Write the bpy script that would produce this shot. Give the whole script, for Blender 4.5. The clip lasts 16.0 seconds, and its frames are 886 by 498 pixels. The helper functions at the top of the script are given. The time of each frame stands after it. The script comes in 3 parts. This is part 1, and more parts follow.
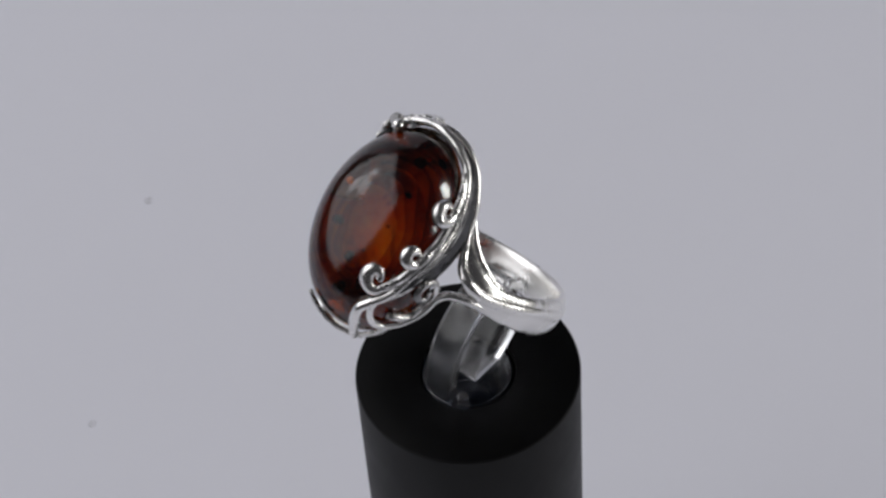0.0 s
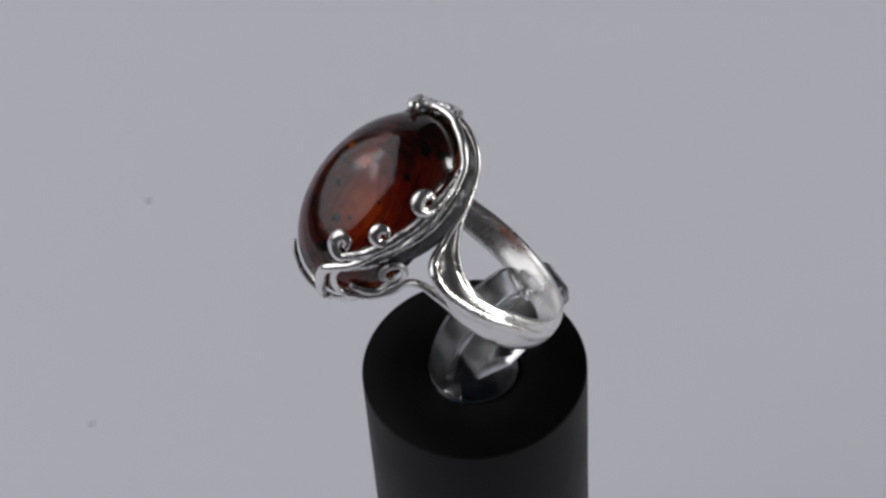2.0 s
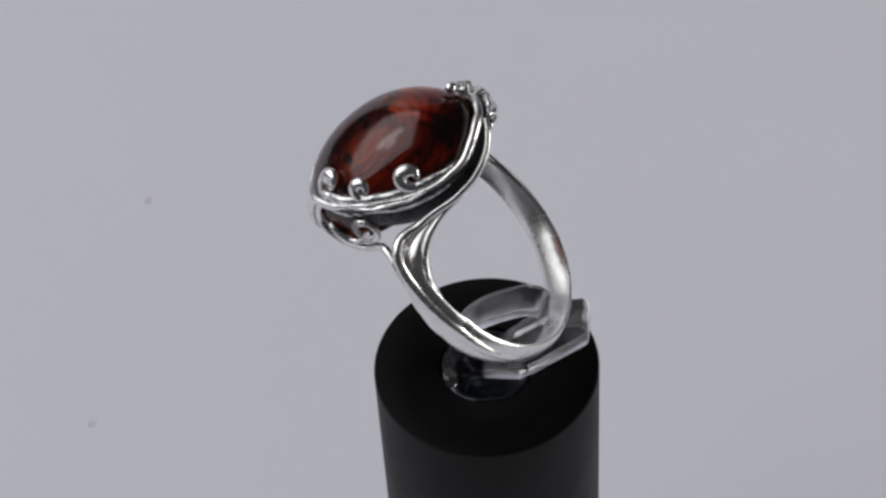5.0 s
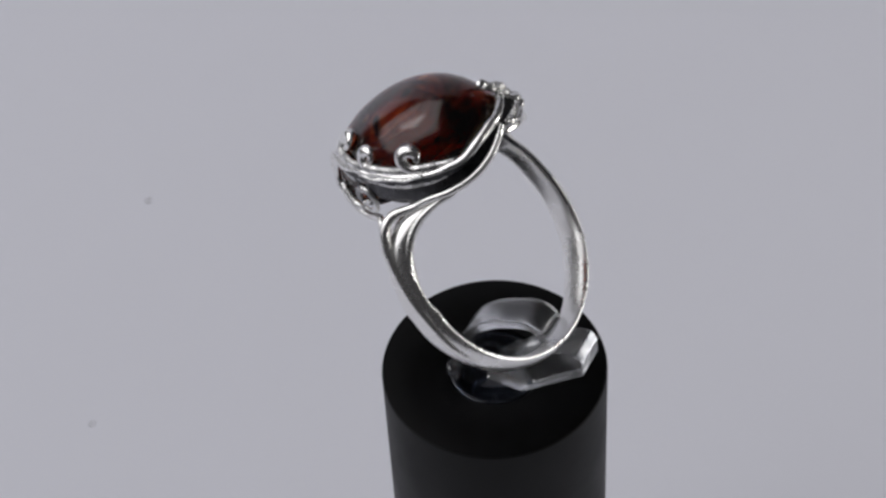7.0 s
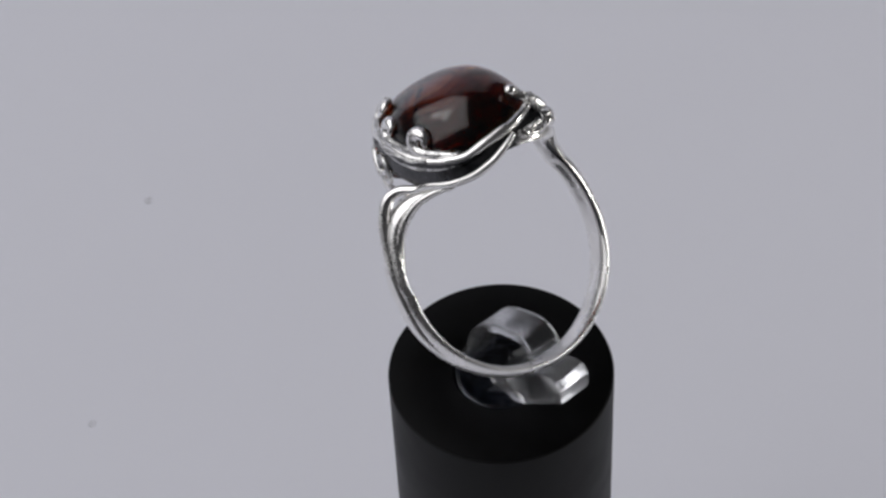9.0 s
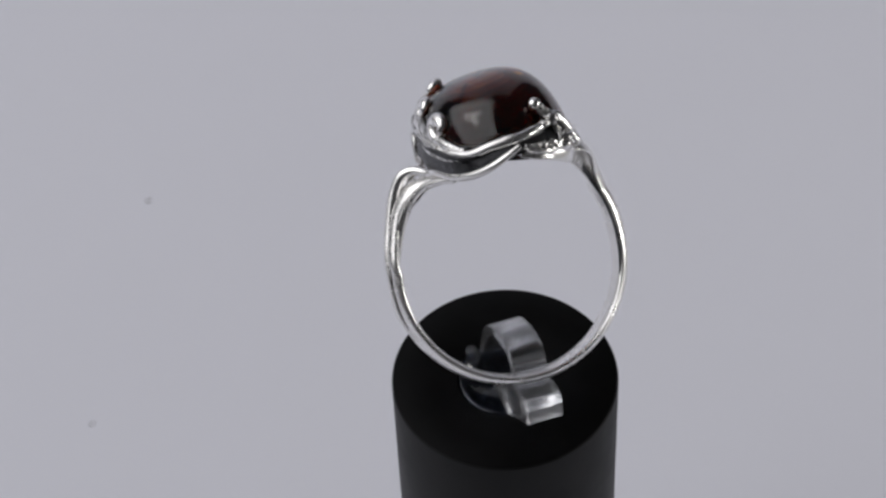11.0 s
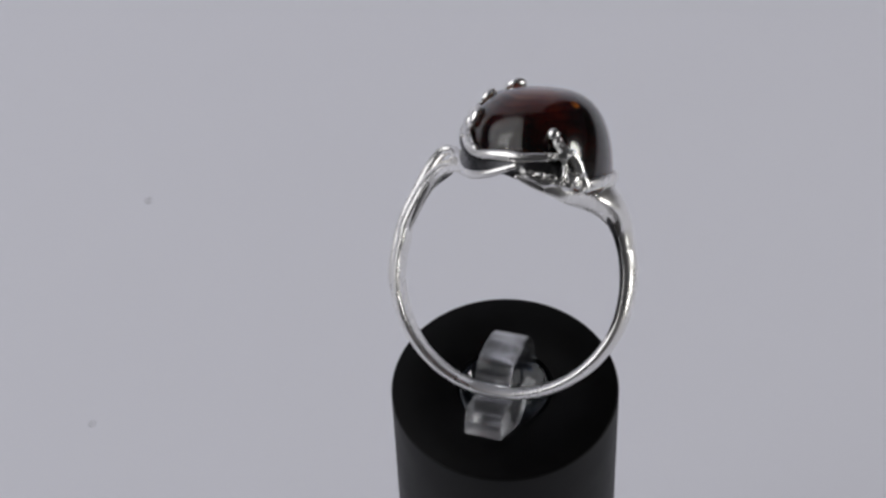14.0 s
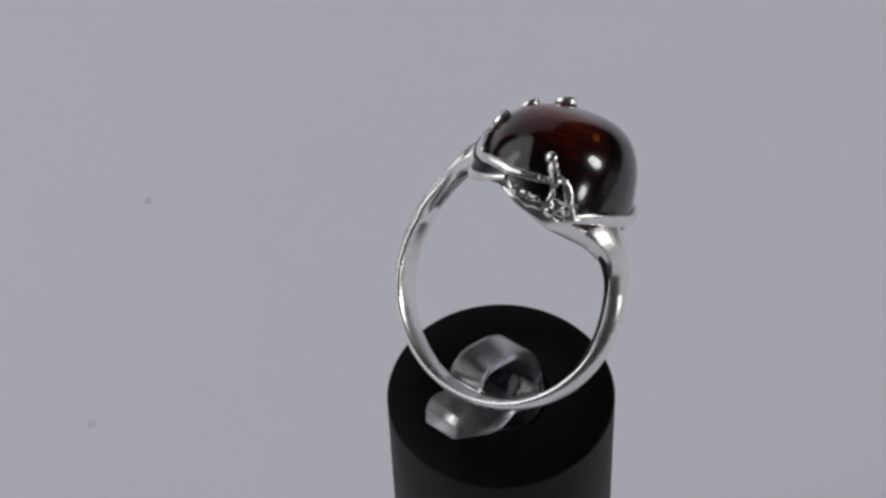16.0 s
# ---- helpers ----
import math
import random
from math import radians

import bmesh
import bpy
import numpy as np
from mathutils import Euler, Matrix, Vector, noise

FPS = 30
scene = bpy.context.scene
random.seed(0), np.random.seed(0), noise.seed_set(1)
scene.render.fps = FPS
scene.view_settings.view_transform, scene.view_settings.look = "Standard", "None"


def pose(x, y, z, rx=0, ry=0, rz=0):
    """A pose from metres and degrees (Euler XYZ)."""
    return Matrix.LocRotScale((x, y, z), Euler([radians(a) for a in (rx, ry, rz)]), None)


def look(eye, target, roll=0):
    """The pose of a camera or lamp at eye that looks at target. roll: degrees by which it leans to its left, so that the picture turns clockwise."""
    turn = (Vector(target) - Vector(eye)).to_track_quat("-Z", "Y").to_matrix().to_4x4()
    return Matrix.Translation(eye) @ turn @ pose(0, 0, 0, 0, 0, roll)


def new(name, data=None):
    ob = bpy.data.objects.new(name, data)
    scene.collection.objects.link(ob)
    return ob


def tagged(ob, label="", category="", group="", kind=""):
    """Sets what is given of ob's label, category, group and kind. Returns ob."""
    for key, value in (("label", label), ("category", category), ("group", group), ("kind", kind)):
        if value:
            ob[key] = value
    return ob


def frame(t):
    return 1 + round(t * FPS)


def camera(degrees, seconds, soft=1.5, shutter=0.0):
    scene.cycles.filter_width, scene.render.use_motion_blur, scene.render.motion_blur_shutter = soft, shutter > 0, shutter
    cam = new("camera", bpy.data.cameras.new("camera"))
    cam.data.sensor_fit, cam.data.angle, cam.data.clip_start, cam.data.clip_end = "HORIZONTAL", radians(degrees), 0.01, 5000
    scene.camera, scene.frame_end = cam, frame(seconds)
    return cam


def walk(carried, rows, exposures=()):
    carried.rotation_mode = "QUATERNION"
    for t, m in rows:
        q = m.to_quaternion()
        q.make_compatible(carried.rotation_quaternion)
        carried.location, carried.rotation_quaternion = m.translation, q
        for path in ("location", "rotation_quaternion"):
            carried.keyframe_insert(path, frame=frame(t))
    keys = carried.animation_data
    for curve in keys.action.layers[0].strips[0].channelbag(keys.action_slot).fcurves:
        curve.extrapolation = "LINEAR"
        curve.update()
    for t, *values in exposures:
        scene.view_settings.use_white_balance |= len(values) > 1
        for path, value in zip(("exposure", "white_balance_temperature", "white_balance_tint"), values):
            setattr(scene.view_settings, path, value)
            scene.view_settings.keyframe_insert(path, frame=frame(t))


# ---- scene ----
cam = camera(21.79, 16.0, soft=2.7)
U = 0.0093          # radius of the black stand, the unit of the layout
BASE = 0.075        # height of the stand's top over the paper
eye = pose(0.0, -12.148 * U, BASE + 16.268 * U)
aim = eye @ pose(0, 0, 0, 0, 0, 1.352) @ pose(0, 0, 0, 40.094) @ pose(0, 0, 0, 0, 0, -3.572)
walk(cam, [(0.0, aim), (16.0, aim)], [(0.0, -0.37), (0.5, -0.42), (1.5, -0.52), (3.5, -0.44), (4.0, -0.38), (7.0, -0.37), (14.0, -0.37), (14.5, -0.47), (16.0, -0.57)])

# ---- light ----
world = bpy.data.worlds.new("world")
scene.world = world
world.use_nodes = True
world.node_tree.nodes["Background"].inputs[0].default_value = (0.82, 0.8, 0.86, 1)
world.node_tree.nodes["Background"].inputs[1].default_value = 0.052


def area(name, m, sx, sy, watts, colour, shape="RECTANGLE"):
    lamp = bpy.data.lights.new(name, "AREA")
    lamp.shape, lamp.size, lamp.size_y, lamp.energy, lamp.color = shape, sx, sy, watts, colour
    ob = new(name, lamp)
    ob.matrix_world = m
    return ob


TOP = Vector((0, 0, BASE + 0.02))
area("window_light", look((-0.85, 0.10, 0.85), TOP), 1.60, 1.45, 12.0, (0.98, 0.975, 1.0))
# Small extra lamps added before the window to mottle its reflection in the stone.
for x, y, z, sx, sy, watts in ((-0.78, 0.01, 0.80, 0.28, 0.18, 0.42), (-0.68, 0.18, 0.86, 0.16, 0.26, 0.4), (-0.85, 0.20, 0.67, 0.22, 0.24, 0.45)):
    area("window_light", look((x, y, z), TOP), sx, sy, watts, (0.98, 0.975, 1.0), "ELLIPSE")
area("lamp_light", look((0.60, 0.03, 0.20), TOP), 0.12, 0.19, 1.2, (1.0, 0.99, 0.97), "ELLIPSE")
area("lamp_light", look((0.55, -0.25, 0.12), TOP), 0.09, 0.09, 0.45, (1.0, 0.99, 0.97), "ELLIPSE")


# ---- materials ----
def material(name):
    m = bpy.data.materials.new(name)
    m.use_nodes = True
    n = m.node_tree.nodes
    return m, n, m.node_tree.links, n["Principled BSDF"]


def noisy(n, l, scale, detail=4.0, rough=0.6):
    c = n.new("ShaderNodeTexCoord")
    t = n.new("ShaderNodeTexNoise")
    t.inputs["Scale"].default_value, t.inputs["Detail"].default_value, t.inputs["Roughness"].default_value = scale, detail, rough
    l.new(c.outputs["Object"], t.inputs["Vector"])
    return t


def ramp(n, l, src, stops):
    r = n.new("ShaderNodeValToRGB")
    r.color_ramp.elements[0].position, r.color_ramp.elements[0].color = stops[0][0], (*stops[0][1], 1)
    r.color_ramp.elements[1].position, r.color_ramp.elements[1].color = stops[-1][0], (*stops[-1][1], 1)
    for pos, col in stops[1:-1]:
        r.color_ramp.elements.new(pos).color = (*col, 1)
    l.new(src, r.inputs[0])
    return r.outputs[0]


def bump(n, l, p, src, strength, distance):
    b = n.new("ShaderNodeBump")
    b.inputs["Strength"].default_value, b.inputs["Distance"].default_value = strength, distance
    l.new(src, b.inputs["Height"])
    l.new(b.outputs[0], p.inputs["Normal"])


def make_silver(name, low, high, rough_low, rough_high, relief, grain=300):
    m, n, l, p = material(name)
    p.inputs["Metallic"].default_value = 1.0
    a, b = noisy(n, l, grain), noisy(n, l, 1800, 3.0)
    l.new(ramp(n, l, a.outputs[0], [(0.35, low), (0.6, high)]), p.inputs["Base Color"])
    l.new(ramp(n, l, a.outputs[0], [(0.3, (rough_high,) * 3), (0.7, (rough_low,) * 3)]), p.inputs["Roughness"])
    bump(n, l, p, b.outputs[0], relief, 0.0002)
    return m


SILVER = make_silver("polished_silver", (0.89, 0.88, 0.86), (0.96, 0.95, 0.93), 0.22, 0.34, 0.08)
CAST = make_silver("cast_silver", (0.28, 0.28, 0.28), (0.92, 0.91, 0.89), 0.20, 0.34, 0.3, 700)
DARK = make_silver("oxidised_silver", (0.020, 0.020, 0.022), (0.11, 0.11, 0.115), 0.24, 0.44, 0.3)


def make_black(name, gloss):
    m, n, l, p = material(name)
    a, b = noisy(n, l, 260), noisy(n, l, 2600)
    l.new(ramp(n, l, a.outputs[0], [(0.3, (0.0025, 0.0025, 0.0025)), (0.7, (0.0045, 0.0045, 0.005))]), p.inputs["Base Color"])
    l.new(ramp(n, l, a.outputs[0], [(0.3, (0.42,) * 3), (0.7, (0.52,) * 3)]), p.inputs["Roughness"])
    p.inputs["Specular IOR Level"].default_value = gloss
    bump(n, l, p, b.outputs[0], 0.05, 0.0001)
    return m


def make_clear(name, colour, rough, clear):
    m, n, l, p = material(name)
    p.inputs["Base Color"].default_value = (*colour, 1)
    p.inputs["Transmission Weight"].default_value = clear
    p.inputs["IOR"].default_value = 1.49
    a, b = noisy(n, l, 500), noisy(n, l, 1500, 2.0)
    l.new(ramp(n, l, a.outputs[0], [(0.35, (rough,) * 3), (0.75, (rough * 1.8,) * 3)]), p.inputs["Roughness"])
    bump(n, l, p, b.outputs[0], 0.03, 0.0002)
    return m


def make_amber():
    m, n, l, p = material("cherry_amber")
    a, b = noisy(n, l, 160, 5.0), noisy(n, l, 900, 3.0)
    l.new(ramp(n, l, a.outputs[0], [(0.36, (0.48, 0.068, 0.010)), (0.50, (0.72, 0.22, 0.027)), (0.62, (0.96, 0.48, 0.065))]), p.inputs["Base Color"])
    p.inputs["Transmission Weight"].default_value = 1.0
    p.inputs["IOR"].default_value = 1.54
    p.inputs["Roughness"].default_value = 0.13
    p.inputs["Specular IOR Level"].default_value = 0.21
    return m


def make_paper():
    m, n, l, p = material("white_paper")
    a, b = noisy(n, l, 6), noisy(n, l, 900)
    l.new(ramp(n, l, a.outputs[0], [(0.3, (0.832, 0.836, 0.91)), (0.7, (0.857, 0.861, 0.935))]), p.inputs["Base Color"])
    p.inputs["Roughness"].default_value = 0.9
    bump(n, l, p, b.outputs[0], 0.05, 0.0003)
    return m


def make_cloud_glow():
    # The orange stops put the amber's transmitted glow into the colour.
    m, n, l, p = material("cloud_glow")
    a, b = noisy(n, l, 190, 6.0, 0.62), noisy(n, l, 1100, 3.0)
    l.new(ramp(n, l, a.outputs[0], [(0.36, (0.012, 0.006, 0.003)), (0.41, (0.34, 0.07, 0.015)), (0.47, (0.88, 0.36, 0.05)), (0.60, (0.98, 0.64, 0.16))]), p.inputs["Base Color"])
    p.inputs["Roughness"].default_value = 0.7
    bump(n, l, p, b.outputs[0], 0.4, 0.0003)
    glow, mix = n.new("ShaderNodeBsdfTranslucent"), n.new("ShaderNodeMixShader")
    glow.inputs[0].default_value = (0.95, 0.36, 0.06, 1)
    mix.inputs[0].default_value = 0.3
    l.new(p.outputs[0], mix.inputs[1])
    l.new(glow.outputs[0], mix.inputs[2])
    l.new(mix.outputs[0], n["Material Output"].inputs[0])
    return m


def make_depth_tint():
    """Sheet added to imitate absorption in depth; it swallows a little of the light that crosses it."""
    m, n, l, p = material("tint_wall")
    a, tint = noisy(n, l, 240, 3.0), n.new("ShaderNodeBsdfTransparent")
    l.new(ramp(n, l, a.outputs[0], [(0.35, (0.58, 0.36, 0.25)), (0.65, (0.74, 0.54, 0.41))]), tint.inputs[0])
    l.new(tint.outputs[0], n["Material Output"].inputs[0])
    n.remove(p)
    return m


def make_plain(name, colour, rough, metal=0.0):
    m, n, l, p = material(name)
    a = noisy(n, l, 900, 3.0)
    l.new(ramp(n, l, a.outputs[0], [(0.3, tuple(c * 0.6 for c in colour)), (0.7, colour)]), p.inputs["Base Color"])
    p.inputs["Roughness"].default_value, p.inputs["Metallic"].default_value = rough, metal
    return m


CLOUD_GLOW, DEPTH_TINT, SHADE_LINING, DEBRIS, PAINTED_GLINT = make_cloud_glow(), make_depth_tint(), make_plain("shade_lining", (0.022, 0.005, 0.002), 0.9), make_plain("debris", (0.03, 0.012, 0.006), 0.9), make_plain("painted_glint", (1.0, 0.60, 0.16), 0.4, 0.0)
BLACK, MATT, AMBER, PAPER = make_black("black_acrylic", 0.20), make_black("matt_black", 0.07), make_amber(), make_paper()
CLEAR, SMOKE = make_clear("clear_plastic", (0.95, 0.96, 0.98), 0.14, 0.985), make_clear("smoky_plastic", (0.10, 0.13, 0.20), 0.05, 0.95)


# ---- mesh helpers ----
def mesh_ob(name, bm, mat, smooth=True):
    bmesh.ops.recalc_face_normals(bm, faces=bm.faces)
    me = bpy.data.meshes.new(name)
    bm.to_mesh(me)
    bm.free()
    if smooth:
        me.shade_smooth()
    me.materials.append(mat)
    return new(name, me)


def part(name, bm, mat, parent, label="", smooth=True):
    ob = mesh_ob(name, bm, mat, smooth)
    ob.parent = parent
    if label:
        tagged(ob, label)
    return ob


def spline(ctrl, steps):
    """Catmull-Rom through control rows of any width."""
    c = [np.array(k, float) for k in ctrl]
    c = [2 * c[0] - c[1]] + c + [2 * c[-1] - c[-2]]
    out = []
    for i in range(1, len(c) - 2):
        a, b, d, e = c[i - 1], c[i], c[i + 1], c[i + 2]
        for k in range(steps):
            t = k / steps
            out.append(0.5 * (2 * b + (d - a) * t + (2 * a - 5 * b + 4 * d - e) * t * t + (3 * b - a - 3 * d + e) * t ** 3))
    out.append(c[-2])
    return out


def sweep(bm, rows, centre, ring=14, flat=2.0, caps=True, dome=False):
    """A strand: rows of x, y, z, width, height; its height points away from centre (a point, or None for a way per row)."""
    loops = []
    pts = [Vector(r[:3]) for r in rows]
    cen = Vector(centre)
    for i, r in enumerate(rows):
        t = (pts[min(i + 1, len(pts) - 1)] - pts[max(i - 1, 0)]).normalized()
        n = pts[i] - cen
        n = (n - t * n.dot(t)).normalized()
        b = t.cross(n)
        loop = []
        for k in range(ring):
            a = 2 * math.pi * k / ring
            ca, sa = math.cos(a), math.sin(a)
            x = math.copysign(abs(ca) ** (2 / flat), ca) * r[3] / 2
            y = math.copysign(abs(sa) ** (2 / flat), sa) * r[4] / 2
            if dome:
                x, y = (x * (1 - 0.22 * sa), y) if sa > 0 else (x, y * 0.6)
            loop.append(bm.verts.new((pts[i] + b * x + n * y) * U))
        loops.append(loop)
    for p, q in zip(loops, loops[1:]):
        for k in range(ring):
            bm.faces.new((p[k], p[(k + 1) % ring], q[(k + 1) % ring], q[k]))
    if caps:
        bm.faces.new(loops[0][::-1])
        bm.faces.new(loops[-1])
    return loops


def strand(ctrl, centre, steps=8, ring=14, flat=2.0, bm=None):
    bm = bm or bmesh.new()
    sweep(bm, spline(ctrl, steps), centre, ring, flat)
    return bm


def lathe(profile, segs=96, bm=None):
    bm = bm or bmesh.new()
    loops = []
    for r, z in profile:
        loops.append([bm.verts.new((r * U * math.cos(2 * math.pi * k / segs), r * U * math.sin(2 * math.pi * k / segs), z * U)) for k in range(segs)])
    for p, q in zip(loops, loops[1:]):
        for k in range(segs):
            bm.faces.new((p[k], p[(k + 1) % segs], q[(k + 1) % segs], q[k]))
    return bm, loops


# ---- the setting ----
SPECKS = ((-0.0431, 0.0881, 0.00062), (-0.0479, 0.0522, 0.00055))
def build_sweep():
    """White paper that lies flat and rises in a curve behind."""
    bm = bmesh.new()
    prof = [(-0.22, 0.0), (0.42, 0.0)] + [(0.42 + 0.2 * math.sin(a), 0.2 - 0.2 * math.cos(a)) for a in np.linspace(0.1, math.pi / 2, 12)] + [(0.62, 0.75)]
    rows = [[bm.verts.new((x, y, z)) for x in (-0.45, 0.23)] for y, z in prof]
    for p, q in zip(rows, rows[1:]):
        bm.faces.new((p[0], p[1], q[1], q[0]))
    return tagged(mesh_ob("backdrop", bm, PAPER), "pale grey seamless paper under and behind the stand", "backdrop", kind="structure")


def build_dark_slab():
    """Unseen dark slab under the paper, added to give the silver dark reflections."""
    bm = bmesh.new()
    bmesh.ops.create_cube(bm, size=1)
    bmesh.ops.scale(bm, verts=bm.verts, vec=(2.4, 2.0, 0.03))
    bmesh.ops.translate(bm, verts=bm.verts, vec=(0, 0.2, -0.017))
    bmesh.ops.bevel(bm, geom=bm.edges[:], offset=0.004, segments=2, affect="EDGES")
    return tagged(mesh_ob("table", bm, DARK_SLAB, False), "unseen dark slab added under the sheet of paper", "table", kind="structure")


DARK_SLAB = make_plain("unseen_dark_slab", (0.03, 0.026, 0.024), 0.6)
build_dark_slab()
build_sweep()
SPECK = make_plain("grey_dust", (0.92, 0.925, 1.0), 0.9)
for x, y, r in SPECKS:
    bm = bmesh.new()
    bmesh.ops.create_icosphere(bm, subdivisions=2, radius=r)
    for v in bm.verts:
        v.co *= 1 + 0.35 * noise.noise(v.co * 900 + Vector((x, y, 0)) * 40)
        v.co.z *= 0.03
    bmesh.ops.translate(bm, verts=bm.verts, vec=(x, y, 0.02 * r))
    tagged(mesh_ob("dust_speck", bm, SPECK), "faint grey speck of dust on the paper", "dust", "specks on the paper")


# ---- the stand ----
def build_stand():
    ob = new("display_stand")
    h = BASE / U
    bm, _ = lathe([(0.0001, -h), (0.985, -h), (1.0, -h + 0.015), (1.0, -0.022), (0.996, -0.008), (0.986, -0.002), (0.984, -0.012)])
    part("post", bm, BLACK, ob, "satin black side of the post")
    bm, _ = lathe([(0.425, -0.05), (0.425, -0.008), (0.433, 0.0), (0.976, 0.0), (0.983, -0.004), (0.983, -0.05), (0.425, -0.05)])
    bmesh.ops.remove_doubles(bm, verts=bm.verts, dist=0.0005 * U)
    part("top_face", bm, MATT, ob, "matt black flat top")
    bm, _ = lathe([(0.44, -0.052), (0.42, -0.052), (0.42, -1.2), (0.0001, -1.2)])
    part("bore", bm, MATT, ob, "dark round bore")
    return tagged(ob, "matt black cylindrical ring stand with a bored top", "display stand")


def build_clip():
    ob = new("ring_clip")
    bm, _ = lathe([(0.0001, -1.15), (0.40, -1.15), (0.41, -1.1), (0.41, -0.04), (0.39, -0.015), (0.36, -0.03), (0.33, -0.12), (0.0001, -0.16)], 64)
    part("plug", bm, SMOKE, ob, "clear plastic plug in the bore")

    def ribbon(outline, x0, x1):
        bm = bmesh.new()
        a = [bm.verts.new((x0 * U, y * U, z * U)) for y, z in outline]
        b = [bm.verts.new((x1 * U, y * U, z * U)) for y, z in outline]
        n = len(outline)
        for k in range(n):
            bm.faces.new((a[k], a[(k + 1) % n], b[(k + 1) % n], b[k]))
        bm.faces.new(a)
        bm.faces.new(b[::-1])
        bmesh.ops.recalc_face_normals(bm, faces=bm.faces)
        corners = [e for e in bm.edges if e.calc_face_angle(0.0) > 0.6]
        bmesh.ops.bevel(bm, geom=corners, offset=0.016 * U, segments=3, affect="EDGES", profile=0.5)
        return bm
    mid = spline([(0.34, -0.10), (0.265, 0.28), (0.14, 0.53), (-0.03, 0.70), (-0.20, 0.80), (-0.35, 0.865), (-0.45, 0.86), (-0.515, 0.80), (-0.53, 0.72)], 4)
    out, inn = [], []
    for i, q in enumerate(mid):
        t = mid[min(i + 1, len(mid) - 1)] - mid[max(i - 1, 0)]
        t = t / np.linalg.norm(t)
        nrm = np.array((t[1], -t[0]))
        out.append(q + nrm * 0.045)
        inn.append(q - nrm * 0.045)
    part("spring_arm", ribbon(out + inn[::-1], -0.11, 0.19), CLEAR, ob, "bent clear strip over the band").data.set_sharp_from_angle(angle=0.7)
    part("lower_tab", ribbon([(-0.30, -0.07), (-0.44, 0.03), (-0.91, 0.48), (-0.90, 0.66), (-0.84, 0.73), (-0.72, 0.70), (-0.62, 0.64), (-0.34, 0.42), (0.02, 0.02), (0.03, -0.07)], -0.11, 0.21), CLEAR, ob, "clear tab under the band").data.set_sharp_from_angle(angle=0.5)
    bm, _ = lathe([(0.0001, -0.05), (0.055, -0.05), (0.055, -0.04), (0.055, 0.095), (0.042, 0.12), (0.02, 0.105), (0.0001, 0.10)], 20)
    bmesh.ops.translate(bm, verts=bm.verts, vec=(-0.206 * U, 0.30 * U, 0))
    part("peg", bm, CLEAR, ob, "small clear peg")
    return tagged(ob, "clear plastic clip in the bored top that grips the ring", "ring clip")


# ---- the ring ----
# the stone's own space: x across, y along, z up from its foot; the ring's space: y along the finger, z to the stone
STONE_POSE = Matrix.Translation((0.1068 * U, -0.1587 * U, 0.7347 * U)) @ Matrix.Rotation(radians(8.198), 4, Vector((-0.1135, -0.9122, 0.3937)))
SA, SB, SH, SE = 0.6115, 0.8708, 0.8813, 2.94
MOUNT_POSE = Matrix.Translation((0.1158 * U, -0.1638 * U, 0.7376 * U)) @ Matrix.Rotation(radians(8.446), 4, Vector((-0.3964, -0.8732, 0.2836)))
MA, MB, MH, ME = 0.60, 0.902, 0.890, 2.72   # the mount's inner oval
HEART = (STONE_POSE @ Vector((0, 0, 0.30 * U))) / U


def hug(ang, z, off=0.0):
    """A point on the stone's side in ring units: degrees round it, height over its foot, distance off the surface."""
    a = radians(ang)
    rr = max(0.02, 1 - (max(z, 0.0) / MH) ** ME) ** (1 / ME)
    x, y = MA * rr * math.cos(a), MB * rr * math.sin(a)
    nz = (max(z, 0.0) / MH) ** (ME - 1) / MH
    nx, ny = rr ** (ME - 2) * x / MA ** 2, rr ** (ME - 2) * y / MB ** 2
    n = Vector((nx, ny, nz)).normalized()
    return (MOUNT_POSE @ ((Vector((x, y, z)) + n * off) * U)) / U


def hugging(rows, off):
    """Rows of angle, height, width, thickness as strand rows on the stone."""
    return [(*hug(a, z, off), w, h) for a, z, w, h in rows]


def worn(bm, amp, scale=9.0):
    """Hammered unevenness of cast metal."""
    for v in bm.verts:
        v.co += noise.noise_vector(v.co / U * scale) * amp * U
    return bm


def ball(bm, at, r, squash=(1, 1, 1)):
    bmesh.ops.create_uvsphere(bm, u_segments=16, v_segments=10, radius=r * U, matrix=Matrix.Translation(Vector(at) * U) @ Matrix.Diagonal((*squash, 1)))


def curl_rows(ang, z, r, lead, start, end, w, inner=0.32, steps=22, off=0.036):
    """A lead-in along the stone, then a spiral in the tangent plane that ends near its own middle."""
    rows = hugging([(p, q, v, v) for p, q, v in lead], off)
    mid = hug(ang, z, off)
    side = (hug(ang + 2, z, off) - hug(ang - 2, z, off)).normalized()
    up = (hug(ang, z + 0.02, off) - hug(ang, z - 0.02, off)).normalized()
    away = side.cross(up)
    for k in range(steps + 1):
        f = k / steps
        g = radians(start + (end - start) * f)
        rad = r * (1 - (1 - inner) * f ** 1.25)
        fat = w * (0.72 + 0.55 * math.sin(math.pi * min(1, f * 1.15)))
        rows.append((*(mid + side * (rad * math.cos(g)) + up * (rad * math.sin(g)) + away * (0.012 * f)), fat, fat * 0.8))
    return rows


def foot(a):
    """Height of the stone's slanting foot at an angle round it."""
    return 0.26 - 0.19 * math.cos(a)


